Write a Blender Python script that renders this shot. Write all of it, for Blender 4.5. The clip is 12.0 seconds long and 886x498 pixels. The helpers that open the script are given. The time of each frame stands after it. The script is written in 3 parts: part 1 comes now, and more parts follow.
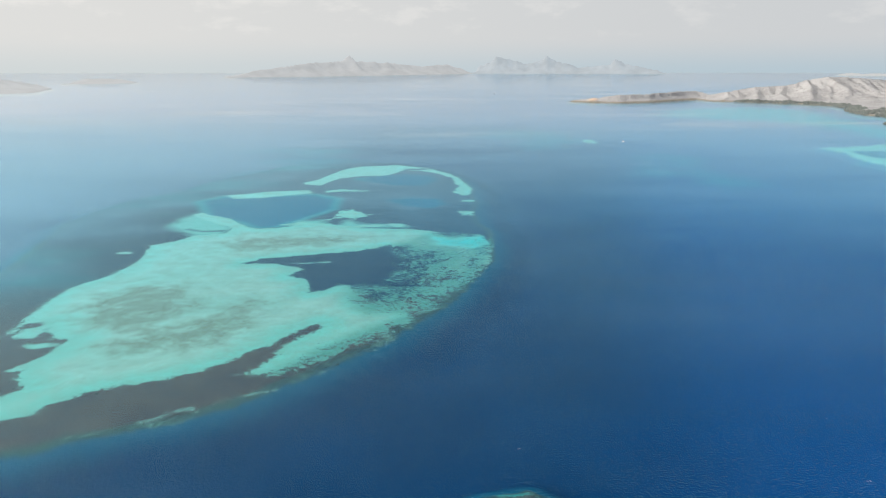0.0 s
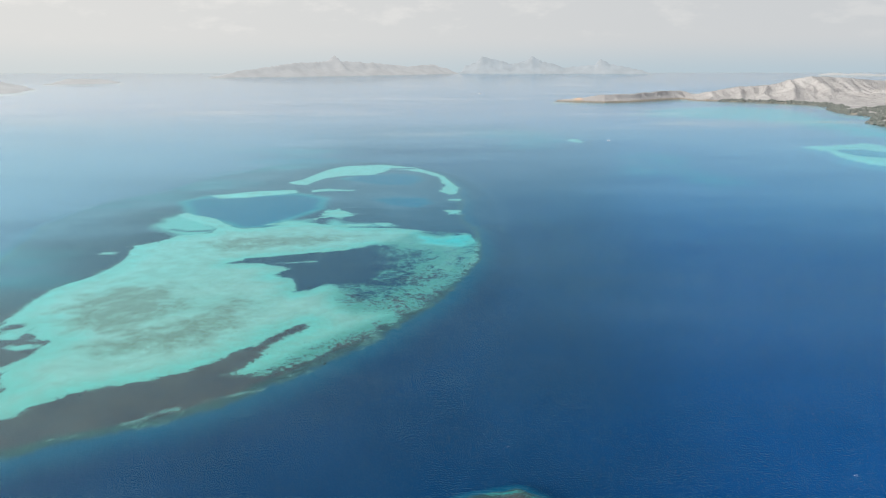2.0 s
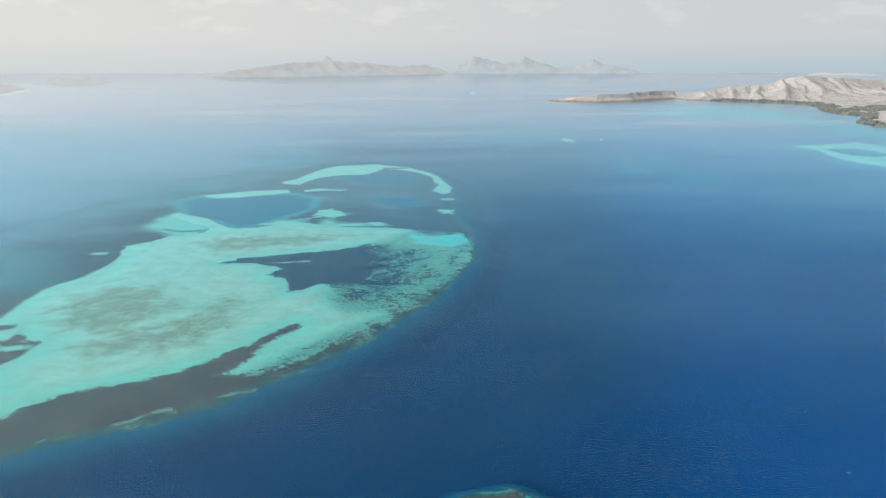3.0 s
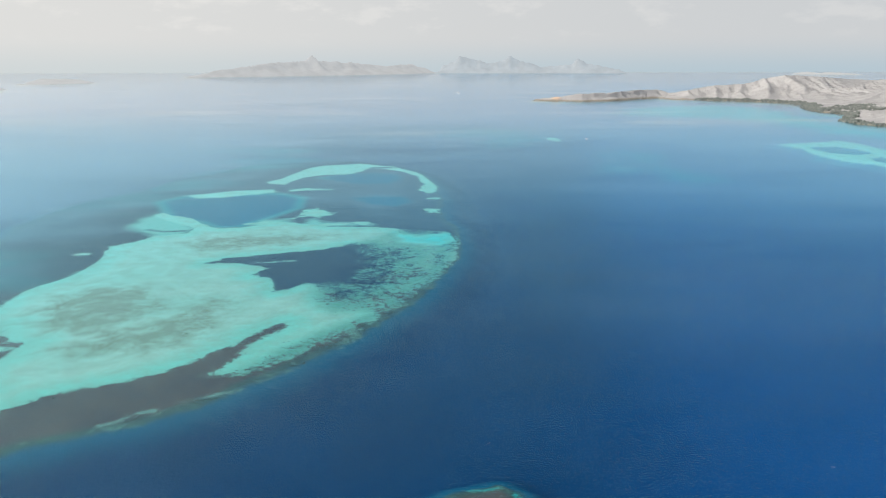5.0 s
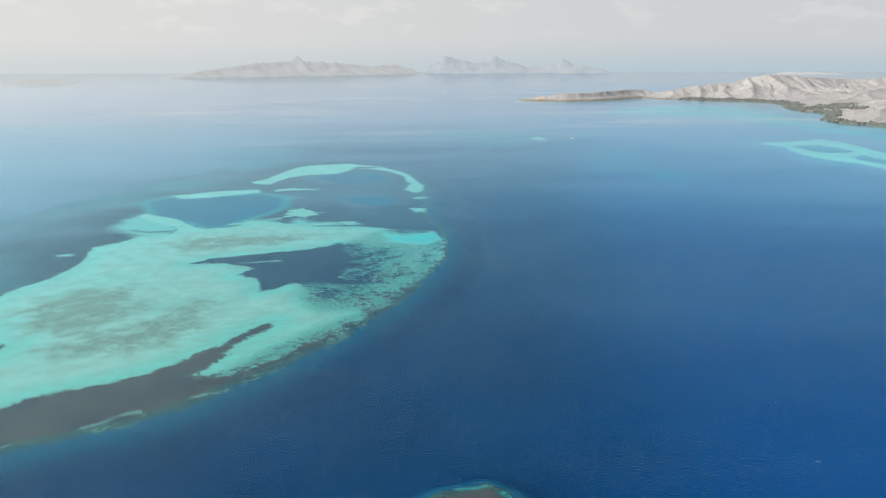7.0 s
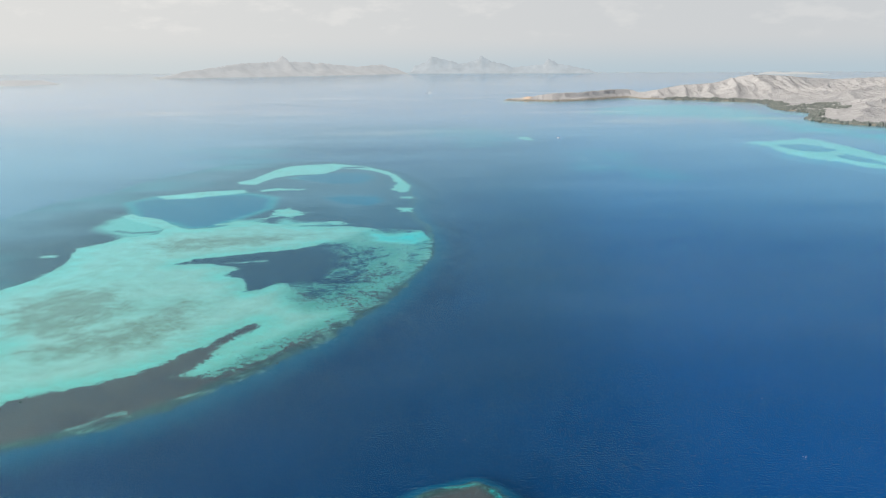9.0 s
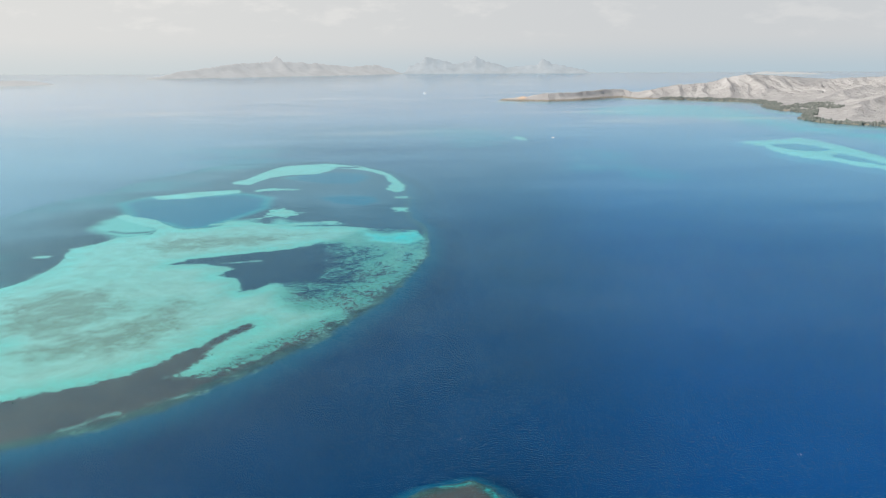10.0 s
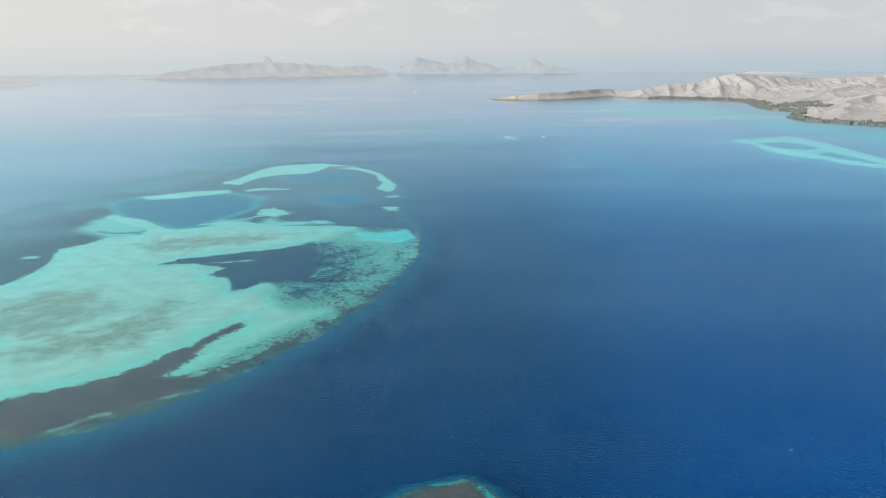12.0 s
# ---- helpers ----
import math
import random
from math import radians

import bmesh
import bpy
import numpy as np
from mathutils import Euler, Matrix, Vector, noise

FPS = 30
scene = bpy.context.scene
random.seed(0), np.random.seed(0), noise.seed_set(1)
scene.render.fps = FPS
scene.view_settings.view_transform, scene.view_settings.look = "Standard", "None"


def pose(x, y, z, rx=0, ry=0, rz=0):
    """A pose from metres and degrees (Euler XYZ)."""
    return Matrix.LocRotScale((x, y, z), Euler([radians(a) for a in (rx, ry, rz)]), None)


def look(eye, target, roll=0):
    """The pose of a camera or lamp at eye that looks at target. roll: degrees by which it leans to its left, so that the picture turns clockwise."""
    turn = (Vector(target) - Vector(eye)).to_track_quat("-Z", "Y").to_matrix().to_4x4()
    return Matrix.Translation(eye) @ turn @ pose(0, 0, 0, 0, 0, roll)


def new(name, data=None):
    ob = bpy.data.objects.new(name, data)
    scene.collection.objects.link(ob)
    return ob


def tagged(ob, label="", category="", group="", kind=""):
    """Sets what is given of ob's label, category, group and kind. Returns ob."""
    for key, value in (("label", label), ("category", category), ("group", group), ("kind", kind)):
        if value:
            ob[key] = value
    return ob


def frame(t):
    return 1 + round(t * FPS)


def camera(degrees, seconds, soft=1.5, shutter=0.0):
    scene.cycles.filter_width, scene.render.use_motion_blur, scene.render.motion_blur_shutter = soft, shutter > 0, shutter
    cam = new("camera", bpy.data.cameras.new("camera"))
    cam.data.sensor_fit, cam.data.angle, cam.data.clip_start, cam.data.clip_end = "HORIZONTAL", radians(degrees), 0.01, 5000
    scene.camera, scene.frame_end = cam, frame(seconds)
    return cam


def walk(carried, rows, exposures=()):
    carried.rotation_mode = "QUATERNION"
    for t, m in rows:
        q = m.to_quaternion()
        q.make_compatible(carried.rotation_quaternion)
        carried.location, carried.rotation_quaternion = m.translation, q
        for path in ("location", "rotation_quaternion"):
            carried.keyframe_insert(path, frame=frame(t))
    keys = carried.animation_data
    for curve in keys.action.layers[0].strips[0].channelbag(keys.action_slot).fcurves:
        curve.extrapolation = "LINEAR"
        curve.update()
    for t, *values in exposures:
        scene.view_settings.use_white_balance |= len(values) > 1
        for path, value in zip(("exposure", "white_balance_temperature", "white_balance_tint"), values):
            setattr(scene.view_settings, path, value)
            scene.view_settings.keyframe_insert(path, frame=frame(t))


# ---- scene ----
cam = camera(59.94, 12.0, soft=1.1)


def aerial(x, y, z, rx, roll, rz):
    return pose(x, y, z, rx, 0, rz) @ pose(0, 0, 0, 0, 0, roll)


# A drone that hangs over the sea, turns slowly and sinks a little.
walk(cam, [
    (0, aerial(0.000, 0.000, 75.000, 76.237, -0.012, 0.000)),
    (1, aerial(-0.121, 0.375, 74.643, 76.245, -0.017, -0.517)),
    (2, aerial(-0.174, 0.650, 74.339, 76.242, -0.028, -1.041)),
    (3, aerial(-0.184, 0.852, 74.075, 76.235, -0.042, -1.569)),
    (4, aerial(-0.174, 1.003, 73.835, 76.228, -0.060, -2.100)),
    (5, aerial(-0.158, 1.123, 73.609, 76.223, -0.080, -2.630)),
    (6, aerial(-0.149, 1.228, 73.386, 76.224, -0.103, -3.155)),
    (7, aerial(-0.152, 1.330, 73.157, 76.230, -0.127, -3.667)),
    (8, aerial(-0.167, 1.440, 72.915, 76.241, -0.153, -4.180)),
    (9, aerial(-0.192, 1.564, 72.653, 76.255, -0.181, -4.665)),
    (10, aerial(-0.216, 1.704, 72.369, 76.269, -0.212, -5.062)),
    (11, aerial(-0.225, 1.861, 72.058, 76.278, -0.247, -5.425)),
    (12, aerial(-0.200, 2.030, 71.721, 76.278, -0.286, -5.737)),
])

# ---- light: hazy sun from the west, pale sky ----
SUN_TURN, SUN_HEIGHT = -96.0, 38.0
sun_way = Vector((math.sin(radians(SUN_TURN)) * math.cos(radians(SUN_HEIGHT)),
                  math.cos(radians(SUN_TURN)) * math.cos(radians(SUN_HEIGHT)), math.sin(radians(SUN_HEIGHT))))
sun_data = bpy.data.lights.new("sun", "SUN")
sun_data.energy, sun_data.angle, sun_data.color = 2.15, radians(0.8), (1.0, 0.96, 0.91)
sun = new("sun", sun_data)
sun.matrix_world = look(sun_way * 3000, (0, 0, 0))


class Graph:
    """A few short words for building node trees."""

    def __init__(self, tree):
        self.tree, self.nodes = tree, tree.nodes
        self.nodes.clear()

    def node(self, kind, **inputs):
        n = self.nodes.new(kind)
        for key, value in inputs.items():
            self.put(n, key.replace("_", " "), value)
        return n

    def put(self, n, key, value):
        spot = n.inputs[int(key[1:])] if key[0] == "i" and key[1:].isdigit() else n.inputs[key]
        if isinstance(value, bpy.types.NodeSocket):
            self.tree.links.new(value, spot)
        else:
            spot.default_value = value

    def math(self, op, a, b=0.0, clamp=False):
        n = self.node("ShaderNodeMath", i0=a, i1=b)
        n.operation, n.use_clamp = op, clamp
        return n.outputs[0]

    def ramp(self, value, lo, hi, a=0.0, b=1.0):
        n = self.node("ShaderNodeMapRange", i0=value, i1=lo, i2=hi, i3=a, i4=b)
        n.interpolation_type = "SMOOTHSTEP"
        return n.outputs[0]

    def mix(self, fac, a, b):
        n = self.node("ShaderNodeMix")
        n.data_type = "RGBA"
        self.put(n, "i0", fac)
        for i, v in ((6, a), (7, b)):
            if not isinstance(v, bpy.types.NodeSocket):
                v = (*v, 1.0)
            self.put(n, f"i{i}", v)
        return n.outputs[2]

    def noise(self, scale, detail=4.0, rough=0.55, at=None, warp=0.0):
        n = self.node("ShaderNodeTexNoise", Scale=scale, Detail=detail, Roughness=rough, Distortion=warp)
        self.put(n, "Vector", self.place() if at is None else at)
        return n.outputs[0]

    def attr(self, name):
        n = self.node("ShaderNodeAttribute")
        n.attribute_name = name
        return n.outputs["Fac"]

    def place(self, stretch=(1, 1, 1), turn=0.0):
        c = self.node("ShaderNodeTexCoord").outputs["Object"]
        m = self.node("ShaderNodeMapping", Vector=c, Rotation=(0, 0, turn), Scale=stretch)
        return m.outputs[0]


world = bpy.data.worlds.new("sky")
scene.world = world
world.use_nodes = True
g = Graph(world.node_tree)
way = g.node("ShaderNodeTexCoord").outputs["Generated"]
parts = g.node("ShaderNodeSeparateXYZ", Vector=way)
high = parts.outputs["Z"]
sky = g.node("ShaderNodeTexSky")
sky.sky_type, sky.sun_disc, sky.dust_density = "NISHITA", False, 2.0
sky.sun_elevation, sky.sun_rotation = radians(SUN_HEIGHT), radians(SUN_TURN)
sky_dim = g.mix(0.055, (0, 0, 0), sky.outputs[0])
toward = g.node("ShaderNodeVectorMath", i0=way, i1=(math.sin(radians(SUN_TURN)), math.cos(radians(SUN_TURN)), 0))
toward.operation = "DOT_PRODUCT"
toward = toward.outputs["Value"]
glow = g.ramp(toward, -0.60, 0.50)
haze = g.mix(glow, (0.61, 0.63, 0.645), (0.74, 0.738, 0.72))
low = g.mix(glow, (0.46, 0.57, 0.64), (0.64, 0.685, 0.69))
haze = g.mix(g.ramp(high, -0.018, 0.032), low, haze)
puffs = g.noise(13.0, 6.0, 0.62, g.node("ShaderNodeMapping", Vector=way, Location=(0.3, 0.1, 0.0), Scale=(1, 1, 2.6)).outputs[0])
puffs = g.math("MULTIPLY", g.ramp(puffs, 0.50, 0.68), g.ramp(high, 0.012, 0.05))
haze = g.mix(g.math("MULTIPLY", puffs, g.math("ADD", 0.16, g.math("MULTIPLY", glow, 0.16))), haze, (0.95, 0.92, 0.88))
veil = g.ramp(high, 0.07, g.math("ADD", 0.13, g.math("MULTIPLY", glow, 0.40)), 1.0, 0.0)
# the hazy aureole round the sun
near_sun = g.node("ShaderNodeVectorMath", i0=way, i1=tuple(sun_way))
near_sun.operation = "DOT_PRODUCT"
halo = g.math("POWER", g.math("MAXIMUM", near_sun.outputs["Value"], 0.0), 2.0)
halo = g.math("MULTIPLY", halo, g.ramp(high, 0.06, 0.22))
pale = g.mix(g.ramp(high, 0.06, 0.26), (0.52, 0.64, 0.72), (0.24, 0.49, 0.76))
sky_dim = g.mix(g.ramp(high, 0.24, 0.46), pale, sky_dim)
sky_all = g.mix(halo, g.mix(veil, sky_dim, haze), (2.6, 2.56, 2.45))
back = g.node("ShaderNodeBackground", Color=sky_all, Strength=1.0)
g.tree.links.new(back.outputs[0], g.node("ShaderNodeOutputWorld").inputs[0])


# ---- materials ----
def material(name):
    m = bpy.data.materials.new(name)
    m.use_nodes = True
    return m, Graph(m.node_tree)


def surface(g, color, rough=0.8, bump=None, strength=0.3, distance=0.1, metal=0.0, gloss=0.3):
    b = g.node("ShaderNodeBsdfPrincipled", Roughness=rough, Metallic=metal, Specular_IOR_Level=gloss)
    g.put(b, "Base Color", color if isinstance(color, bpy.types.NodeSocket) else (*color, 1.0))
    if bump is not None:
        g.put(b, "Normal", g.node("ShaderNodeBump", Strength=strength, Distance=distance, Height=bump).outputs[0])
    g.tree.links.new(b.outputs[0], g.node("ShaderNodeOutputMaterial").inputs[0])


def water_material():
    m, g = material("sea_water")
    swell = g.noise(1.6, 2.0, 0.5, g.place((0.5, 1.3, 1), radians(-12)), 0.3)
    chop = g.noise(2.7, 2.0, 0.5, g.place((0.55, 1.3, 1), radians(22)), 0.4)
    gusts = g.ramp(g.noise(0.014, 4.0, 0.6, g.place((0.5, 1.6, 1))), 0.3, 0.7, 0.75, 1.1)
    # wind ruffles the open water; far off the ripples are too small to tell apart and only dull the mirror
    north = g.node("ShaderNodeSeparateXYZ", Vector=g.place()).outputs["Y"]
    calm = g.ramp(north, 100.0, 480.0, 0.75, 0.04)
    height = g.math("ADD", g.math("MULTIPLY", swell, 0.55), g.math("MULTIPLY", chop, 0.45))
    wave = g.node("ShaderNodeBump", Strength=g.math("MULTIPLY", g.math("MULTIPLY", gusts, calm), g.ramp(g.attr("shelter"), 0.0, 1.0, 1.0, 0.45)), Distance=0.30, Height=height).outputs[0]
    # smooth slicks drawn out along the current
    slick = g.noise(0.0085, 6.0, 0.62, g.place((0.28, 1.0, 1), radians(4)), 0.6)
    slick = g.math("MULTIPLY", g.ramp(slick, 0.52, 0.70), g.ramp(north, 350.0, 1100.0))
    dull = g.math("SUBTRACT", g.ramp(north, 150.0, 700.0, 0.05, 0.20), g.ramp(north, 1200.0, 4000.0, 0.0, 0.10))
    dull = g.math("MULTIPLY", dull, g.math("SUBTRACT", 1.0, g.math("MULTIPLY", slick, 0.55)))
    # reflections are tinted blue nearby; whitening with distance stands in for haze
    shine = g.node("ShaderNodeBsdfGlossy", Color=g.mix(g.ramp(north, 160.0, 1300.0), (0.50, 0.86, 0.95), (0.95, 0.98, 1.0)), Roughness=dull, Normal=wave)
    # ripple shading painted into the water's tint: paler troughs, darker crests
    ripple_shade = g.math("SUBTRACT", g.ramp(height, 0.36, 0.64), 0.5)
    ripple_shade = g.math("ADD", g.math("MULTIPLY", ripple_shade, g.ramp(north, 130.0, 520.0, 1.0, 0.35)), 0.0)
    ripple_shade = g.math("ADD", g.math("MULTIPLY", ripple_shade, g.ramp(g.attr("shelter"), 0.0, 1.0, 1.0, 0.3)), 0.5)
    clear = g.node("ShaderNodeBsdfTransparent", Color=g.mix(ripple_shade, (0.78, 0.99, 1.0), (0.62, 0.85, 0.89)))
    edge = g.node("ShaderNodeFresnel", IOR=1.33, Normal=wave)
    # cat's paws: patches ruffled more or less by the wind
    paws = g.math("ADD", g.noise(0.09, 5.0, 0.68, g.place((0.3, 1.0, 1), radians(-6))), g.noise(0.012, 5.0, 0.62, g.place((0.4, 1.0, 1), radians(9)), 0.8))
    paws = g.math("MULTIPLY", g.math("SUBTRACT", paws, 1.0), g.ramp(north, 150.0, 700.0, 0.4, 0.5))
    mirror = g.math("MULTIPLY", edge.outputs[0], g.math("ADD", 0.93, paws), True)
    mirror = g.math("MULTIPLY", mirror, g.math("ADD", 1.0, g.math("MULTIPLY", slick, 0.10)), True)
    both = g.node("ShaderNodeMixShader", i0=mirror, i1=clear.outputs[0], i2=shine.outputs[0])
    g.tree.links.new(both.outputs[0], g.node("ShaderNodeOutputMaterial").inputs[0])
    return m


def seabed_material():
    m, g = material("seabed")
    tiny = g.math("MULTIPLY", g.math("SUBTRACT", g.noise(2.6, 5.0, 0.7), 0.5), 3.2)
    fine = g.math("MULTIPLY", g.math("SUBTRACT", g.noise(0.75, 6.0, 0.7), 0.5), 3.0)
    mid = g.math("MULTIPLY", g.math("SUBTRACT", g.noise(0.15, 6.0, 0.66), 0.5), 2.6)
    large = g.ramp(g.noise(0.035, 4.0, 0.55), 0.3, 0.7)
    ragged = g.math("ADD", g.math("ADD", g.math("MULTIPLY", fine, 2.0), g.math("MULTIPLY", tiny, 1.4)), g.math("MULTIPLY", mid, 2.8))
    mottle = g.ramp(g.attr("mottle"), -4.0, 7.0)
    speck = g.math("ADD", g.math("MULTIPLY", fine, 6.0), g.math("MULTIPLY", mid, 7.0))
    speck = g.math("SUBTRACT", g.math("ADD", speck, g.math("MULTIPLY", tiny, 7.0)), -0.6)
    # outer slope of the reef, from open deep water up to the flat
    reef = g.math("ADD", g.attr("reef"), g.math("MULTIPLY", mid, 1.8))
    deep = g.mix(large, (0.001, 0.038, 0.120), (0.0015, 0.045, 0.140))
    deep = g.mix(g.attr("open"), deep, g.mix(large, (0.003, 0.066, 0.225), (0.004, 0.074, 0.250)))
    # haze painted into the sea floor's colour with distance, broken by streaks of current
    haze_tint = g.math("ADD", g.attr("haze_tint"), g.math("MULTIPLY", g.math("SUBTRACT", g.noise(0.006, 5.0, 0.6, g.place((0.35, 1.0, 1.0))), 0.5), 0.9))
    deep = g.mix(g.ramp(haze_tint, 0.0, 1.0, 0.0, 0.85), deep, (0.27, 0.385, 0.54))
    slope = g.mix(g.ramp(reef, -11.0, -0.5), deep, (0.008, 0.115, 0.215))
    rim = g.mix(g.ramp(g.math("ADD", fine, mid), -0.1, 0.8), (0.055, 0.090, 0.092), (0.16, 0.30, 0.27))
    coral = g.mix(g.ramp(g.noise(0.07, 6.0, 0.68), 0.3, 0.7), (0.096, 0.074, 0.084), (0.138, 0.108, 0.105))
    coral = g.mix(g.math("MULTIPLY", g.ramp(tiny, 0.1, 0.9), 0.5), coral, (0.16, 0.17, 0.16))
    # weed beds in the pool and to the north are bluer and darker
    coral = g.mix(g.attr("bluer"), coral, g.mix(g.ramp(g.math("ADD", mid, g.math("MULTIPLY", fine, 0.5)), -0.5, 0.6), (0.022, 0.044, 0.088), (0.040, 0.066, 0.108)))
    color = g.mix(g.ramp(reef, -2.2, 0.8), slope, rim)
    color = g.mix(g.ramp(g.math("ADD", reef, g.math("MULTIPLY", fine, 1.5)), 0.8, 4.5), color, coral)
    # broken pale rubble along the outer rim
    rubble = g.ramp(g.math("ADD", g.attr("rim"), g.math("ADD", g.math("MULTIPLY", mid, 1.4), g.math("ADD", g.math("MULTIPLY", fine, 1.3), g.math("MULTIPLY", tiny, 1.1)))), -0.1, 1.2)
    color = g.mix(g.math("MULTIPLY", rubble, 0.8), color, g.mix(g.ramp(tiny, -0.3, 0.6), (0.14, 0.27, 0.25), (0.36, 0.55, 0.48)))
    fringe = g.ramp(g.math("ADD", g.attr("fringe"), g.math("ADD", g.math("MULTIPLY", fine, 0.5), g.math("MULTIPLY", tiny, 0.5))), -0.35, 0.7)
    color = g.mix(g.math("MULTIPLY", fringe, 0.9), color, g.mix(g.ramp(tiny, 0.0, 0.8), (0.02, 0.42, 0.42), (0.16, 0.60, 0.52)))
    # haze over the far flats, painted in: bluer, paler, edges lost
    flat_haze = g.mix(g.ramp(g.noise(0.03, 5.0, 0.6), 0.35, 0.65), (0.10, 0.18, 0.265), (0.145, 0.24, 0.335))
    color = g.mix(g.math("MULTIPLY", g.attr("flat_haze"), g.ramp(reef, -32.0, 8.0)), color, flat_haze)
    # lagoons
    lagoon = g.math("ADD", g.attr("blue"), g.math("MULTIPLY", mid, 1.6))
    color = g.mix(g.math("MULTIPLY", g.ramp(lagoon, -3.0, 5.0), 0.92), color, g.mix(g.ramp(lagoon, 0.0, 9.0), g.mix(g.attr("sandy_rim"), (0.03, 0.20, 0.31), (0.06, 0.41, 0.45)), (0.020, 0.175, 0.30)))
    # faint shoals
    patchy = g.math("SUBTRACT", g.noise(0.022, 6.0, 0.65, g.place((0.5, 1.0, 1.0))), 0.5)
    shoal = g.ramp(g.math("ADD", g.attr("shoal"), g.math("MULTIPLY", patchy, 120.0)), -25.0, 30.0)
    color = g.mix(g.math("MULTIPLY", shoal, 0.42), color, (0.06, 0.37, 0.44))
    band = g.ramp(g.math("ADD", g.attr("band"), g.math("MULTIPLY", patchy, 150.0)), -35.0, 40.0)
    color = g.mix(g.math("MULTIPLY", band, 0.9), color, (0.10, 0.52, 0.56))
    # a thin film of sand over the flats
    film_edge = g.math("ADD", g.attr("film"), g.math("ADD", g.math("MULTIPLY", mid, 3.0), g.math("MULTIPLY", fine, 1.5)))
    color = g.mix(g.ramp(film_edge, -5.0, 4.0, 0.0, 0.88), color, (0.25, 0.60, 0.55))
    # pale slick sheen, laid into the floor colour
    color = g.mix(g.ramp(g.attr("slick_sheen"), -5.0, 0.0, 0.0, 0.24), color, (0.42, 0.58, 0.68))
    # sand with thin weed on it
    weed = g.math("ADD", 0.72, g.math("ADD", g.math("MULTIPLY", fine, 0.55), g.math("MULTIPLY", mid, 0.6)))
    weed = g.math("MULTIPLY", g.ramp(g.math("ADD", g.attr("algae"), g.math("MULTIPLY", mid, 6.0)), -7.0, 8.0), weed)
    film = g.math("ADD", g.math("MULTIPLY", fine, 0.22), g.math("MULTIPLY", g.math("ADD", mid, 0.38), 0.55), True)
    weed = g.math("ADD", weed, film, True)
    bright = g.mix(large, (0.365, 0.575, 0.505), (0.435, 0.59, 0.52))
    bright = g.mix(g.ramp(g.math("ADD", g.attr("sand"), g.math("MULTIPLY", mid, 5.0)), 1.0, 12.0, 0.85, 0.0), bright, (0.23, 0.605, 0.53))
    bright = g.mix(g.math("MULTIPLY", g.ramp(g.math("ADD", tiny, g.math("MULTIPLY", fine, 0.6)), 0.2, 1.0), 0.8), bright, (0.60, 0.74, 0.66))
    bright = g.mix(g.ramp(g.attr("cyan"), -6.0, 6.0), bright, (0.055, 0.62, 0.61))
    # the same painted haze pales the far shoal sand
    bright = g.mix(g.ramp(g.attr("haze_tint"), 0.0, 0.5), bright, (0.34, 0.72, 0.69))
    sand_color = g.mix(g.math("MULTIPLY", weed, 0.85), bright, (0.25, 0.28, 0.215))
    sand_color = g.mix(g.ramp(g.math("SUBTRACT", fine, tiny), 0.45, 1.3, 0.0, 0.45), sand_color, (0.11, 0.33, 0.26))
    dots = g.math("MULTIPLY", g.ramp(g.math("ADD", g.math("MULTIPLY", mid, 0.7), g.math("ADD", g.math("MULTIPLY", fine, 0.7), g.math("MULTIPLY", tiny, 0.4))), 0.25, 0.8), g.ramp(g.attr("algae"), -3.0, 5.0))
    sand_color = g.mix(g.math("MULTIPLY", dots, 0.7), sand_color, (0.10, 0.15, 0.11))
    flecks = g.math("MULTIPLY", g.ramp(g.math("SUBTRACT", tiny, g.math("MULTIPLY", fine, 0.6)), 0.55, 1.1), g.ramp(g.attr("algae"), -9.0, 3.0))
    sand_color = g.mix(g.math("MULTIPLY", flecks, 0.6), sand_color, (0.52, 0.68, 0.60))
    sand_color = g.mix(g.math("MULTIPLY", mottle, g.math("ADD", 0.55, g.math("ADD", g.math("MULTIPLY", mid, 0.5), g.math("MULTIPLY", tiny, 0.3)), True)), sand_color, (0.085, 0.30, 0.25))
    drop = g.math("ADD", g.attr("reef"), g.math("MULTIPLY", mid, 4.0))
    sand_color = g.mix(g.math("MULTIPLY", g.ramp(drop, -1.0, 9.0, 0.65, 0.0), mottle), sand_color, (0.045, 0.22, 0.225))
    sand = g.math("ADD", g.math("MULTIPLY", g.attr("sand"), g.math("SUBTRACT", 1.0, g.math("MULTIPLY", mottle, 0.6))), ragged)
    sand = g.math("ADD", sand, g.math("MULTIPLY", speck, mottle))
    color = g.mix(g.ramp(sand, -0.5, 0.7), color, sand_color)
    surface(g, color, 1.0, g.noise(1.4, 5.0, 0.6), 0.35, 0.25, gloss=0.0)
    return m


def hill_material():
    m, g = material("dry_grass_hill")
    tone = g.mix(g.ramp(g.noise(0.02, 6.0, 0.6), 0.3, 0.7), (0.36, 0.345, 0.338), (0.46, 0.44, 0.43))
    tone = g.mix(g.ramp(g.noise(0.12, 6.0, 0.7), 0.50, 0.78), tone, (0.27, 0.255, 0.235))
    tone = g.mix(g.ramp(g.attr("shore"), 2.0, 12.0, 1.0, 0.0), tone, (0.27, 0.24, 0.19))
    tone = g.mix(g.ramp(g.attr("shore"), -1.5, 0.3, 1.0, 0.0), tone, (0.22, 0.42, 0.44))
    tone = g.mix(g.ramp(g.attr("cliff"), 0.2, 0.8), tone, (0.62, 0.46, 0.34))
    surface(g, tone, 0.95, g.noise(0.10, 6.0, 0.7, g.place((1.6, 0.6, 1))), 0.9, 4.0, gloss=0.05)
    return m


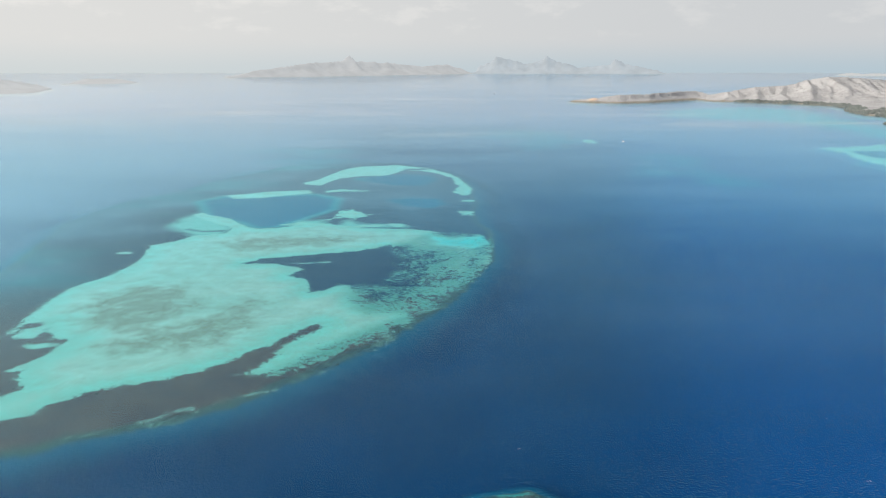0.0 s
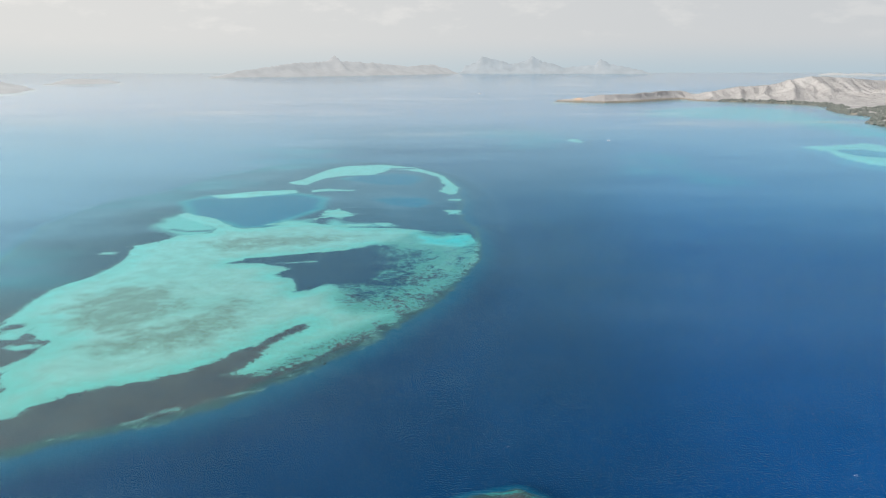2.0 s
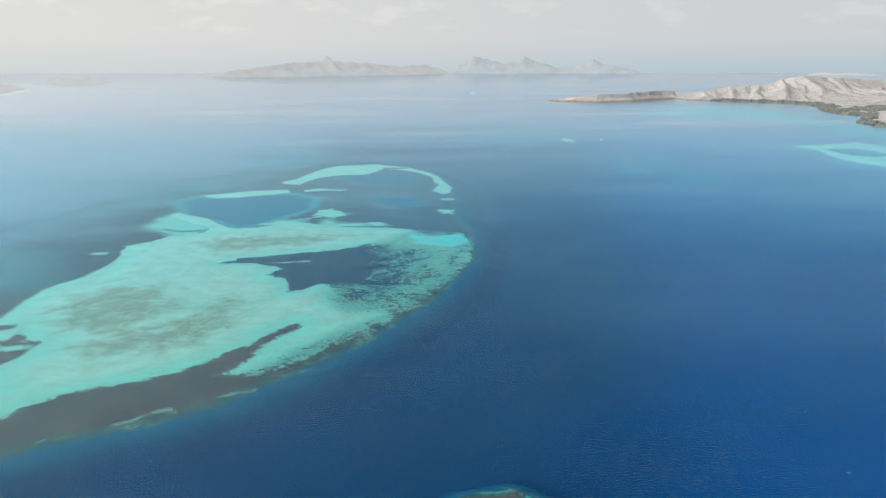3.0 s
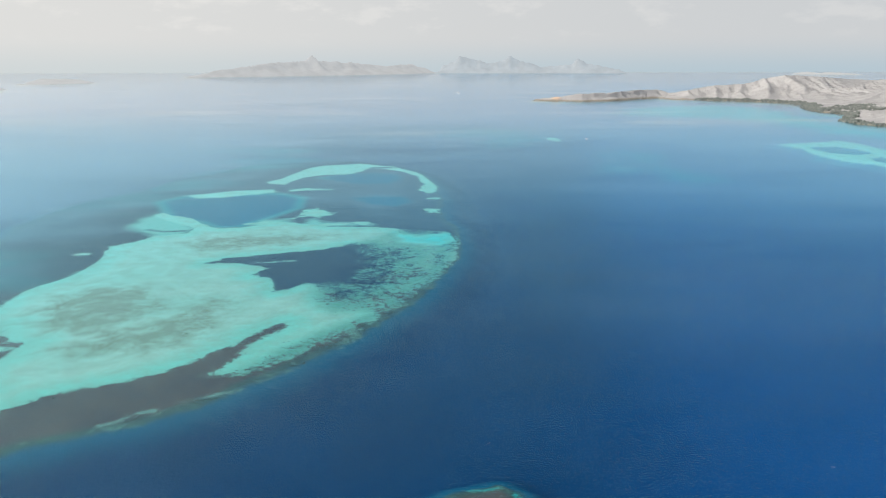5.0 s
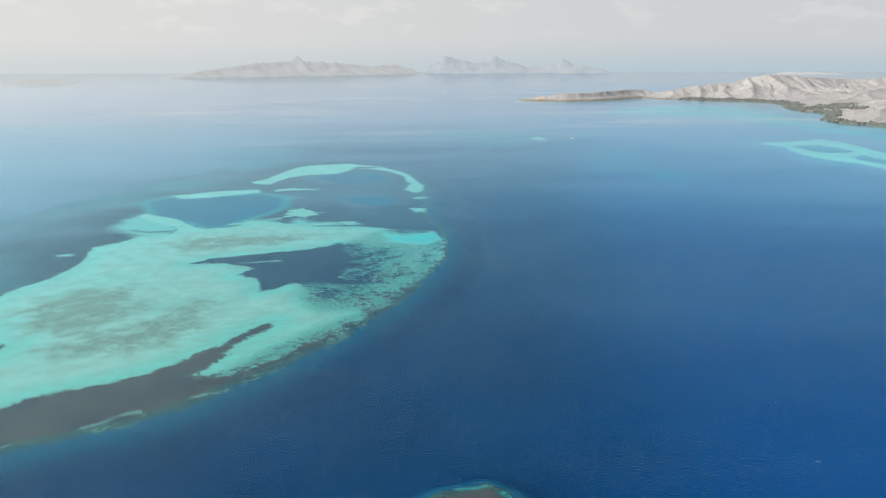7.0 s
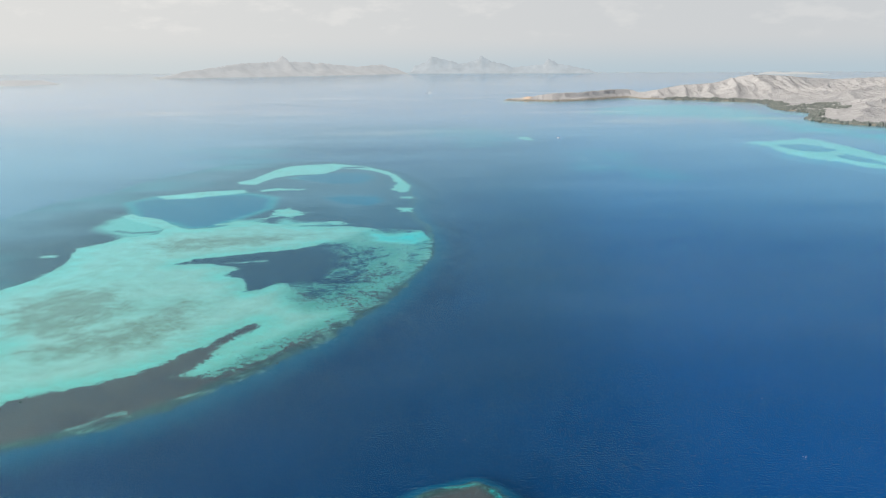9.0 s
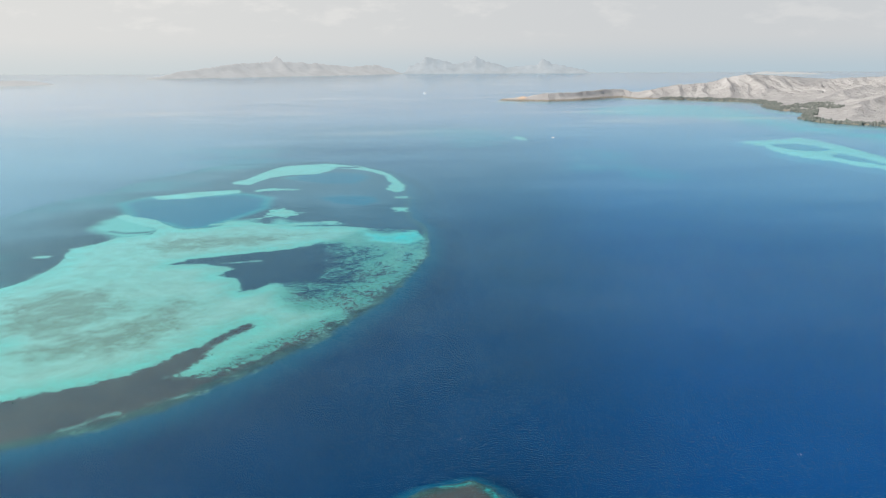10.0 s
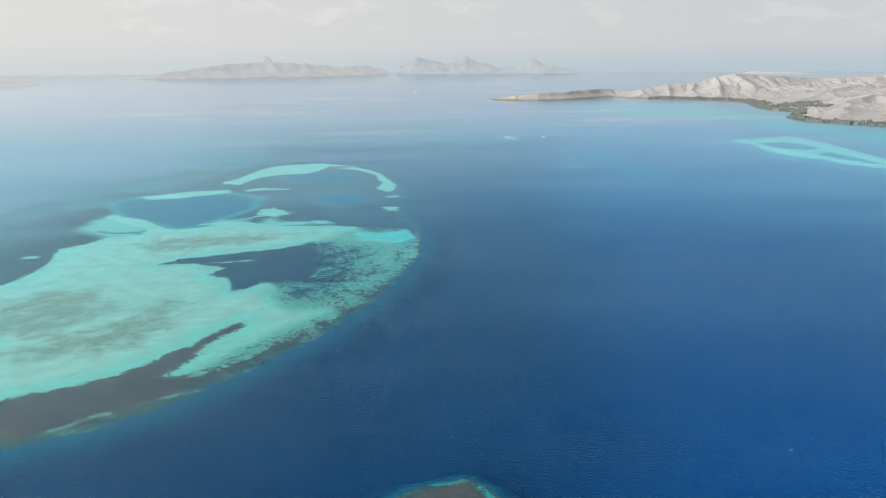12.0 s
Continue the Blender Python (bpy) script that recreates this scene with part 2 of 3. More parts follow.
# emission stands in for haze: the hills glow in its colour
def haze_glow_material(name, tone):
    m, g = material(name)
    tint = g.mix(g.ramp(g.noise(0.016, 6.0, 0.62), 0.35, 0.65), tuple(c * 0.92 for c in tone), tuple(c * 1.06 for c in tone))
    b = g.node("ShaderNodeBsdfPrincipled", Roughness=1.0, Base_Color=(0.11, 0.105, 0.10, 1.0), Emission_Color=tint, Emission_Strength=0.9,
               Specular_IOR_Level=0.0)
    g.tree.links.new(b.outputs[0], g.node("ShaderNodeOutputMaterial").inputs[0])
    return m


def leaf_material():
    m, g = material("mangrove_leaf")
    r = g.node("ShaderNodeNewGeometry").outputs["Random Per Island"]
    surface(g, g.mix(r, (0.13, 0.145, 0.13), (0.20, 0.21, 0.19)), 0.8, g.noise(1.5, 3.0), 0.5, 0.3)
    return m


def coral_material():
    m, g = material("coral_head")
    n = g.node("ShaderNodeNewGeometry").outputs["Random Per Island"]
    surface(g, g.mix(n, (0.045, 0.075, 0.075), (0.11, 0.14, 0.12)), 1.0, g.noise(3.0, 4.0), 0.5, 0.1, gloss=0.0)
    return m


def paint_material(name, color, rough=0.4):
    m, g = material(name)
    n = g.ramp(g.noise(2.0, 5.0), 0.3, 0.7)
    surface(g, g.mix(n, color, tuple(c * 0.85 for c in color)), rough)
    return m


WATER, SEABED, HILL, LEAF, CORAL = water_material(), seabed_material(), hill_material(), leaf_material(), coral_material()
# strength of the painted haze differs from island to island
DISTANT = haze_glow_material("distant_hill", (0.465, 0.485, 0.50))
FAINT_HILL = haze_glow_material("faint_distant_hill", (0.40, 0.465, 0.515))
PALE_HILL = haze_glow_material("sunward_distant_hill", (0.515, 0.535, 0.545))


# ---- fields: noise and distances on a plan ----
def lattice(ix, iy, seed):
    h = (ix.astype(np.int64) * 374761393 + iy.astype(np.int64) * 668265263 + seed * 974634777) & 0x7FFFFFFF
    h = ((h ^ (h >> 13)) * 1274126177) & 0x7FFFFFFF
    return ((h ^ (h >> 16)) & 0xFFFF) / 65535.0


def value_noise(x, y, seed=0):
    ix, iy = np.floor(x), np.floor(y)
    fx, fy = x - ix, y - iy
    fx, fy = fx * fx * (3 - 2 * fx), fy * fy * (3 - 2 * fy)
    a, b = lattice(ix, iy, seed), lattice(ix + 1, iy, seed)
    c, d = lattice(ix, iy + 1, seed), lattice(ix + 1, iy + 1, seed)
    return (a + (b - a) * fx) + ((c + (d - c) * fx) - (a + (b - a) * fx)) * fy


def fbm(x, y, octaves=5, seed=0, ridged=False):
    total, amp, norm = 0.0, 1.0, 0.0
    for o in range(octaves):
        v = value_noise(x * 2 ** o + 17.3 * o, y * 2 ** o - 9.1 * o, seed + o)
        total = total + amp * ((1 - np.abs(2 * v - 1)) if ridged else v)
        norm += amp
        amp *= 0.5
    return total / norm


def nearest(points, x, y, closed):
    """Distance to a polyline, the share along its nearest stretch and that stretch's index."""
    best = np.full(x.shape, 1e9)
    share, which = np.zeros(x.shape), np.zeros(x.shape, int)
    n = len(points)
    for i in range(n if closed else n - 1):
        (ax, ay), (bx, by) = points[i][:2], points[(i + 1) % n][:2]
        dx, dy = bx - ax, by - ay
        s = np.clip(((x - ax) * dx + (y - ay) * dy) / (dx * dx + dy * dy + 1e-9), 0, 1)
        d = np.hypot(x - ax - s * dx, y - ay - s * dy)
        closer = d < best
        best, share, which = np.where(closer, d, best), np.where(closer, s, share), np.where(closer, i, which)
    return best, share, which


def inside(points, x, y):
    """Metres inside (positive) or outside (negative) a closed outline."""
    hit = np.zeros(x.shape, bool)
    n = len(points)
    for i in range(n):
        (ax, ay), (bx, by) = points[i], points[(i + 1) % n]
        if ay != by:
            hit ^= ((ay > y) != (by > y)) & (x < (bx - ax) * (y - ay) / (by - ay) + ax)
    d = nearest(points, x, y, True)[0]
    return np.where(hit, d, -d)


def spot(x, y, cx, cy, rx, ry):
    """A round patch, roughly in metres inside it."""
    return (1 - np.hypot((x - cx) / rx, (y - cy) / ry)) * min(rx, ry)


def smooth(v, lo, hi):
    s = np.clip((v - lo) / (hi - lo), 0, 1)
    return s * s * (3 - 2 * s)


def sheet(name, xs, ys, height, mat, fields=(), keep=None):
    """One mesh over the lines xs, ys of the plan; fields become float attributes."""
    nx, ny = len(xs), len(ys)
    gx, gy = np.meshgrid(xs, ys)
    z = height if isinstance(height, np.ndarray) else np.full(gx.shape, float(height))
    me = bpy.data.meshes.new(name)
    i = (np.arange(ny - 1)[:, None] * nx + np.arange(nx - 1)[None, :]).ravel()
    quads = np.stack([i, i + 1, i + nx + 1, i + nx], 1)
    if keep is not None:
        quads = quads[keep.ravel()[quads[:, 0]]]
    used, quads = np.unique(quads, return_inverse=True)
    quads = quads.reshape(-1, 4)
    me.vertices.add(len(used))
    me.vertices.foreach_set("co", np.stack([gx, gy, z], -1).reshape(-1, 3)[used].ravel())
    me.loops.add(quads.size)
    me.loops.foreach_set("vertex_index", quads.ravel())
    me.polygons.add(len(quads))
    me.polygons.foreach_set("loop_start", np.arange(0, quads.size, 4))
    for key, values in dict(fields).items():
        me.attributes.new(key, "FLOAT", "POINT").data.foreach_set("value", np.asarray(values, float).ravel()[used])
    me.update(calc_edges=True)
    me.shade_smooth()
    me.materials.append(mat)
    return new(name, me)


def spread(*stretches):
    """Grid lines: stretches of (from, to, step)."""
    return np.unique(np.concatenate([np.arange(a, b, s) for a, b, s in stretches]).round(3))


# ---- the sea floor with its reefs ----
REEF_EDGE = [(-106.5, 124.4), (-95.1, 132.2), (-87.3, 137.4), (-81.4, 139), (-78.8, 140.6), (-73.8, 144.4), (-64, 149.5), (-59, 152.1),
             (-52.1, 157.7), (-46.9, 161.8), (-41.7, 167.4), (-36.2, 173.3), (-31.6, 179.2), (-26.8, 185.6), (-20.3, 193.6),
             (-14.8, 201.3), (-10.4, 209.2), (-5.7, 218.1), (1.1, 231.8), (8, 250), (14, 272), (19, 298), (22, 323), (22, 346),
             (18, 361), (17, 386), (18, 438), (16, 487), (6, 530), (-10, 557), (-36, 582), (-62, 589), (-110, 563), (-138, 512),
             (-151, 458), (-174, 421), (-181, 362), (-168, 307), (-158, 257), (-165.5, 237.9), (-185.3, 220.9)]
SAND_SOUTH = [(-116.5, 137.9), (-103.9, 146.2), (-95.4, 151.9), (-91.2, 155.4), (-87.8, 161.2), (-83.1, 165.2), (-78.4, 169.6),
              (-72.7, 172.3), (-66.8, 174.7), (-61.2, 178.9), (-55.3, 183.3), (-51.1, 189.5), (-46.6, 196.1), (-44, 202.2),
              (-39.7, 209.2), (-34.9, 215.1), (-36.3, 208.7), (-41.1, 199.6), (-44.6, 187.1), (-48.1, 177.5), (-44.9, 175.7),
              (-40.1, 179.2), (-32.8, 186.3), (-27.9, 193.6), (-22.5, 200.4), (-15.2, 208.2), (-10.7, 214.6), (-6, 227.3),
              (-2.6, 237.7), (3, 247.2), (10, 261), (16, 289), (21, 319), (17, 333), (4, 333), (-4, 342), (-17, 347)]
SAND_NORTH = [(-38, 349), (-49, 356), (-60, 360), (-70, 352), (-85, 347), (-95, 358), (-107.5, 374), (-124.7, 385), (-126.5, 380),
              (-117, 367), (-106, 357), (-98, 349), (-97.7, 337), (-109.8, 332), (-116.8, 319), (-124, 313), (-119, 298), (-119, 280), (-120, 268), (-125, 257), (-127, 237.8),
              (-127.1, 220.8), (-123.8, 206.9), (-123.1, 201.4), (-122.7, 215.6), (-118.8, 217.2), (-114.4, 210.7), (-108.5, 203.6),
              (-102.9, 202.3), (-103.6, 193.6), (-106.6, 184.8), (-105.3, 175.7), (-100.3, 169), (-102.3, 164.2), (-107.9, 160.6),
              (-123.7, 147.5)]
POOL = [(-76, 285), (-68, 293), (-51, 298), (-33, 304), (-25, 312), (-17, 309), (-11, 298), (-5, 298), (-6, 282), (-10, 268),
        (-13, 261), (-9, 254), (-12, 244), (-17.2, 237.8), (-22.8, 239), (-27.5, 249.2), (-32, 254), (-36, 258), (-40.9, 249.2),
        (-45.4, 247.2), (-46, 257), (-50, 265), (-55, 267), (-52, 276), (-61, 284), (-68, 285)]
SAND_ARC = [(-90, 482), (-82, 496), (-73, 536), (-59, 560), (-35, 569), (-10, 553), (6, 525), (15, 487), (17, 443), (12, 438),
            (6, 447), (10, 468), (6, 504), (-5, 530), (-26, 545), (-36, 519), (-55, 514), (-68, 501), (-75, 473)]
SAND_BAR = [(-126, 434), (-102, 452), (-78, 456), (-77, 444), (-89, 438), (-116, 428)]
LAGOONS = [[(-134, 416), (-124, 434), (-99, 438), (-74, 442), (-59, 428), (-57, 397), (-68, 372), (-78, 352), (-88, 351), (-99, 364), (-118, 379)],
           [(-77, 487), (-55, 517), (-25, 533), (-2, 522), (4, 496), (-8, 468), (-33, 469), (-60, 492)],
           [(-39, 425), (-21, 438), (2, 432), (8, 411), (-4, 391), (-25, 401)]]
RUBBLE = [[(-28, 306), (-11, 334), (4, 346), (23, 328), (14, 272), (1, 232), (-7.5, 221), (-24.6, 221), (-34, 238), (-34, 254), (-24, 268), (-22, 290)],
          [(-47.4, 174.7), (-37.5, 197), (-24.1, 215.6), (-7.9, 231.8), (-4.1, 220.7), (-13.3, 203.6), (-26.7, 184.8), (-38.9, 173.3)]]
WEED = [[(-111, 223.5), (-112, 241), (-102, 254), (-87, 251), (-77.6, 232), (-81, 221), (-89.7, 208.3), (-100.5, 210.7)],
        [(-91.4, 197), (-86, 207), (-76.7, 213), (-69, 221), (-63, 238), (-56.4, 229), (-57, 213), (-62, 201.3), (-73.7, 194.8), (-84.8, 192)],
        [(-104, 317), (-84, 334), (-47, 337), (-26, 333), (-43, 311), (-70, 302), (-82, 298)]]
CLEAR = [(-6, 334), (4, 326), (21, 334), (21, 317), (13, 309), (-3, 315)]
SHOAL_EAST = [(333, 699), (364, 700), (396, 712), (415, 733), (413, 715), (415, 692), (413, 660), (405, 614), (397, 573), (391, 545), (378, 480),
              (363, 427), (358, 454), (359, 500), (350.5, 511), (346, 530), (344, 555), (337, 567), (334, 583), (331.5, 599), (337, 633), (345, 660), (343, 681)]
SHOAL_HOLES = [[(351, 675), (387, 672), (392, 644), (388.5, 616), (362, 601), (349, 613), (346.5, 641)],
               [(361, 591), (381, 600), (380, 576), (376, 530), (370, 496), (358, 522), (350, 565)],
               [(394, 598), (396, 590), (394, 574), (383, 572)]]
# thin films of sand over darker flats
FILMS = [[(-124, 384), (-128, 371), (-128, 358), (-127.6, 350), (-118, 341), (-110, 332), (-101, 334), (-97.5, 348), (-111.5, 370)],
         [(-71.6, 352), (-69, 365), (-58.5, 367), (-54.6, 352)], [(-49, 352), (-47, 366), (-40, 358), (-29, 356), (-17, 351)]]
# weed broken up by sand beside the pool
BROKEN = [(-26, 312), (1, 300), (-3, 276), (4, 262), (-10, 246), (0, 246), (-14, 231), (-25, 232), (-30, 247), (-23, 268)]
# rubble along the outer rim: lines and their half widths
RIM = [([(-77.7, 143.8), (-74.3, 145.9), (-70.9, 148.4)], 0.5), ([(-66.4, 151.1), (-62.7, 153.7)], 0.6), ([(-63.1, 154.8), (-61, 157.1), (-57.9, 158.5)], 1.3),
       ([(-55.5, 157.6), (-52.6, 161.3)], 0.5), ([(-52.8, 162.8), (-46.9, 165.4), (-41.2, 168.2)], 0.9),
       ([(-41.2, 168.5), (-32.2, 176.5), (-25, 184.7), (-17.3, 196.2), (-13.2, 203)], 0.0), ([(-51.5, 176), (-49.8, 177.2)], 0.5)]
MOUND = [(-2, 115), (3.7, 119.4), (5.3, 120.8), (9.3, 122.7), (13.4, 123.6), (16, 124.3), (18.2, 122.1), (19.4, 120.2), (20.5, 117.9), (22, 111), (20, 100), (8, 94), (-3, 101)]
FRINGE = [([(10.1, 122.9), (13.3, 122.9), (15.9, 123.6)], 0.35), ([(17.9, 121.3), (18.7, 119.7), (19.3, 117.4), (20, 114)], 0.7)]
FAINT = [[(353, 1278), (462, 1369), (555, 1392), (600, 1302), (574, 1111), (523, 911), (529, 807), (574, 743), (497, 602), (487, 706),
          (478, 831), (474, 959), (443, 1068), (369, 1094)],
         [(187, 671), (202, 655), (201, 566), (203, 502), (183, 491), (175, 552)],
         [(60, 875), (139, 886), (149, 783), (113, 718), (80, 713)]]
# sheen of slicks drawn out by the current, painted on the sea floor
SLICK_LINES = [[(169, 654), (179, 676), (179, 666)], [(167, 633), (164, 605), (161, 591)],
         [(156, 570), (161, 573), (162, 563)]]
# bare sand spots in the weed and coral: centre and radii
SPOTS = [(-47, 380, 8, 12), (-58, 454, 12, 5), (-64, 357, 11, 6), (13, 385, 4, 6), (14, 421, 2.5, 4), (-34, 354, 10, 3), (-21, 354, 4, 4),
         (-118, 208, 4, 4), (-108.4, 198.7, 4, 2.4), (-106, 181, 2.5, 3), (-48, 285, 4.5, 1.3),
         (-129, 301, 3, 2), (146, 765, 7, 14)]
FAINT_SPOTS = [(169, 628, 10, 25), (158, 561, 12, 18), (-114, 693, 40, 25), (-101, 625, 30, 20),
               (-147, 257, 14, 18), (-152, 278, 12, 18), (-142, 419, 20, 14), (95, 847, 50, 60), (-110, 554, 26, 14), (-140, 480, 20, 14)]

bed_x = spread((-6000, -300, 300), (-300, -200, 8), (-200, 40, 1.0), (40, 630, 6), (630, 1200, 40), (1200, 6300, 300))
bed_y = spread((-2400, 90, 120), (90, 420, 1.0), (420, 620, 2), (620, 1500, 10), (1500, 6300, 300))
gx, gy = np.meshgrid(bed_x, bed_y)
wx = gx + 5.0 * (fbm(gx / 22, gy / 22, 3, 3) - 0.5)
wy = gy + 5.0 * (fbm(gx / 22, gy / 22, 3, 9) - 0.5)
south_mound = inside(MOUND, gx + 1.2 * (fbm(gx / 2.5, gy / 2.5, 3, 61) - 0.5), gy + 1.2 * (fbm(gx / 2.5, gy / 2.5, 3, 67) - 0.5))
reef = np.maximum(inside(REEF_EDGE, wx, wy), 1.7 * south_mound)
sand = inside(SAND_SOUTH + SAND_NORTH, wx, wy)
sand = np.minimum(sand, -inside(POOL, wx, wy))
for outline in (SAND_ARC, SAND_BAR):
    sand = np.maximum(sand, inside(outline, wx, wy))
sand = np.minimum(sand, 2.0 - 0.75 * np.maximum(inside(BROKEN, wx, wy), -20))
sand = np.minimum(sand, -spot(wx, wy, -18, 547, 10, 3.5))
bank = inside(SHOAL_EAST, gx, gy)
for outline in SHOAL_HOLES:
    bank = np.minimum(bank, 4.0 - inside(outline, gx, gy))
sand = np.maximum(sand, bank)
for cx, cy, rx, ry in SPOTS:
    sand = np.maximum(sand, spot(wx + 1.5 * rx * (fbm(gx / 4, gy / 4, 3, 31) - 0.5), wy + 1.5 * ry * (fbm(gx / 4, gy / 4, 3, 37) - 0.5), cx, cy, rx, ry))
shoal = np.max([3 * inside(SHOAL_EAST, gx, gy) + 12] + [inside(o, gx, gy) for o in FAINT[1:]] + [spot(gx, gy, *s) for s in FAINT_SPOTS], axis=0)
pool = inside(POOL, wx, wy)
clear_patch = inside(CLEAR, gx, gy)
film = np.max([inside(o, gx, gy) for o in FILMS], axis=0)
film = np.minimum(film, 2.0 * (nearest([(-117, 345), (-108, 340), (-100.5, 342)], wx, wy, False)[0] - 1.4))
# weight of the haze painted on the northern and western flats
flat_haze = 0.6 * smooth(gy + 0.4 * gx, 270, 450) + 0.9 * smooth(-sand, 6, 45) * smooth(gy - 1.2 * gx, 290, 450)
# weight of the painted haze: grows northward and to both sides
haze_tint = smooth(gy + 1.2 * np.maximum(gx - 90, 0) + 3.0 * np.maximum(-gx - 70, 0), 0, 1300) - 0.02
fields = {
    "reef": reef, "sand": sand, "shoal": shoal, "film": film, "haze_tint": haze_tint, "flat_haze": np.clip(flat_haze, 0, 0.92),
    "blue": np.max([(inside(o, gx, gy) - fade) * sharp for o, fade, sharp in zip(LAGOONS, (-3, 6, 5), (1, 1, 1))], axis=0),
    "mottle": np.minimum(np.maximum(inside(RUBBLE[0], gx, gy), inside(RUBBLE[1], gx, gy) - 2.5), 1 - 2 * clear_patch),
    "algae": np.max([inside(o, gx, gy) - thin for o, thin in zip(WEED, (0, 0, 6))], axis=0),
    "cyan": np.maximum(clear_patch, inside(SHOAL_EAST, gx, gy)),
    "band": np.maximum(inside(FAINT[0], gx, gy), spot(gx, gy, 387, 1174, 60, 60)),
    "rim": np.max([half - nearest(line, wx, wy, False)[0] for line, half in RIM], axis=0),
    "fringe": np.max([half - nearest(line, gx, gy, False)[0] for line, half in FRINGE], axis=0),
    "bluer": np.clip(smooth(pool, -6, 2) + smooth(gy - 0.25 * gx, 215, 330), 0, 1),
    "sandy_rim": smooth(-gx, 45, 60),
    "slick_sheen": np.max([-nearest(line, gx + 14 * (fbm(gx / 18, gy / 18, 4, 91) - 0.5), gy + 30 * (fbm(gx / 18, gy / 18, 4, 95) - 0.5), False)[0] for line in SLICK_LINES], axis=0),
    "open": smooth(gx - 0.2 * gy, -12, 60),
}
bed_z = -5.0 + 4.6 * smooth(reef, -20, 2) + 0.15 * smooth(sand, -3, 4) - 0.6 * smooth(fields["blue"], -4, 12)
bed_z = bed_z + 0.3 * (fbm(gx / 9, gy / 9, 4, 21) - 0.5) * smooth(reef, -6, 2) + 1.5 * smooth(shoal, -20, 30) + 3.0 * smooth(sand, -6, 4) * (gx > 60)
bed_z = np.minimum(bed_z, -0.1)
# the sea floor is one surface, cut where reef, mound and shoal stand out of it
main_reef = inside(REEF_EDGE, wx, wy) > -5
mound = south_mound > -3
shoal_east = inside(SHOAL_EAST, gx, gy) > -12
rest = ~(main_reef | mound | shoal_east)
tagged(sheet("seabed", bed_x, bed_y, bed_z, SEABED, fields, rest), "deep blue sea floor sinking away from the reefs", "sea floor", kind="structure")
reef_root = tagged(new("coral_reef"), "large shallow coral reef with turquoise sand flats and dark seagrass beds", "reef")
in_lagoon = inside(LAGOONS[0], gx, gy) > 0
for name, label, where in (
        ("sand_flat", "pale turquoise sand flat dusted with olive algae", (sand > 0) & (gy < 420)),
        ("sand_arc", "curved pale sand bar along the far rim", (sand > 0) & (gy >= 420)),
        ("lagoon_floor", "deeper blue lagoon enclosed by the reef", in_lagoon & (sand <= 0)),
        ("seagrass_pool", "dark grey seagrass pool within the sand", (inside(POOL, wx, wy) > 0) & (sand <= 0)),
        ("coral_flat", "dark purple-grey coral and seagrass flat", (sand <= 0) & ~in_lagoon & (inside(POOL, wx, wy) <= 0) & (reef > 1.5)),
        ("reef_slope", "mottled outer slope falling into blue water", (sand <= 0) & ~in_lagoon & (inside(POOL, wx, wy) <= 0) & (reef <= 1.5))):
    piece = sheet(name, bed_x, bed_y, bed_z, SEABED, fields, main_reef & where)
    piece.parent = reef_root
    piece["label"] = label
tagged(sheet("reef_mound", bed_x, bed_y, bed_z, SEABED, fields, mound), "small dark coral mound with turquoise sand patches on its edge", "reef")
tagged(sheet("sand_shoal", bed_x, bed_y, bed_z, SEABED, fields, shoal_east), "pale turquoise sand shoal with darker weedy hollows", "shoal")

sea_x = spread((-6300, -240, 300), (-240, 60, 4), (60, 6301, 300))
sea_y = spread((-2400, 100, 250), (100, 400, 4), (400, 640, 8), (640, 6301, 300))
sx, sy = np.meshgrid(sea_x, sea_y)
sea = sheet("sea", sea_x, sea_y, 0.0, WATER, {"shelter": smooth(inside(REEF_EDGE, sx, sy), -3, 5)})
sea.visible_shadow = False
tagged(sea, "calm clear blue sea lightly rippled by wind", "sea", kind="structure")


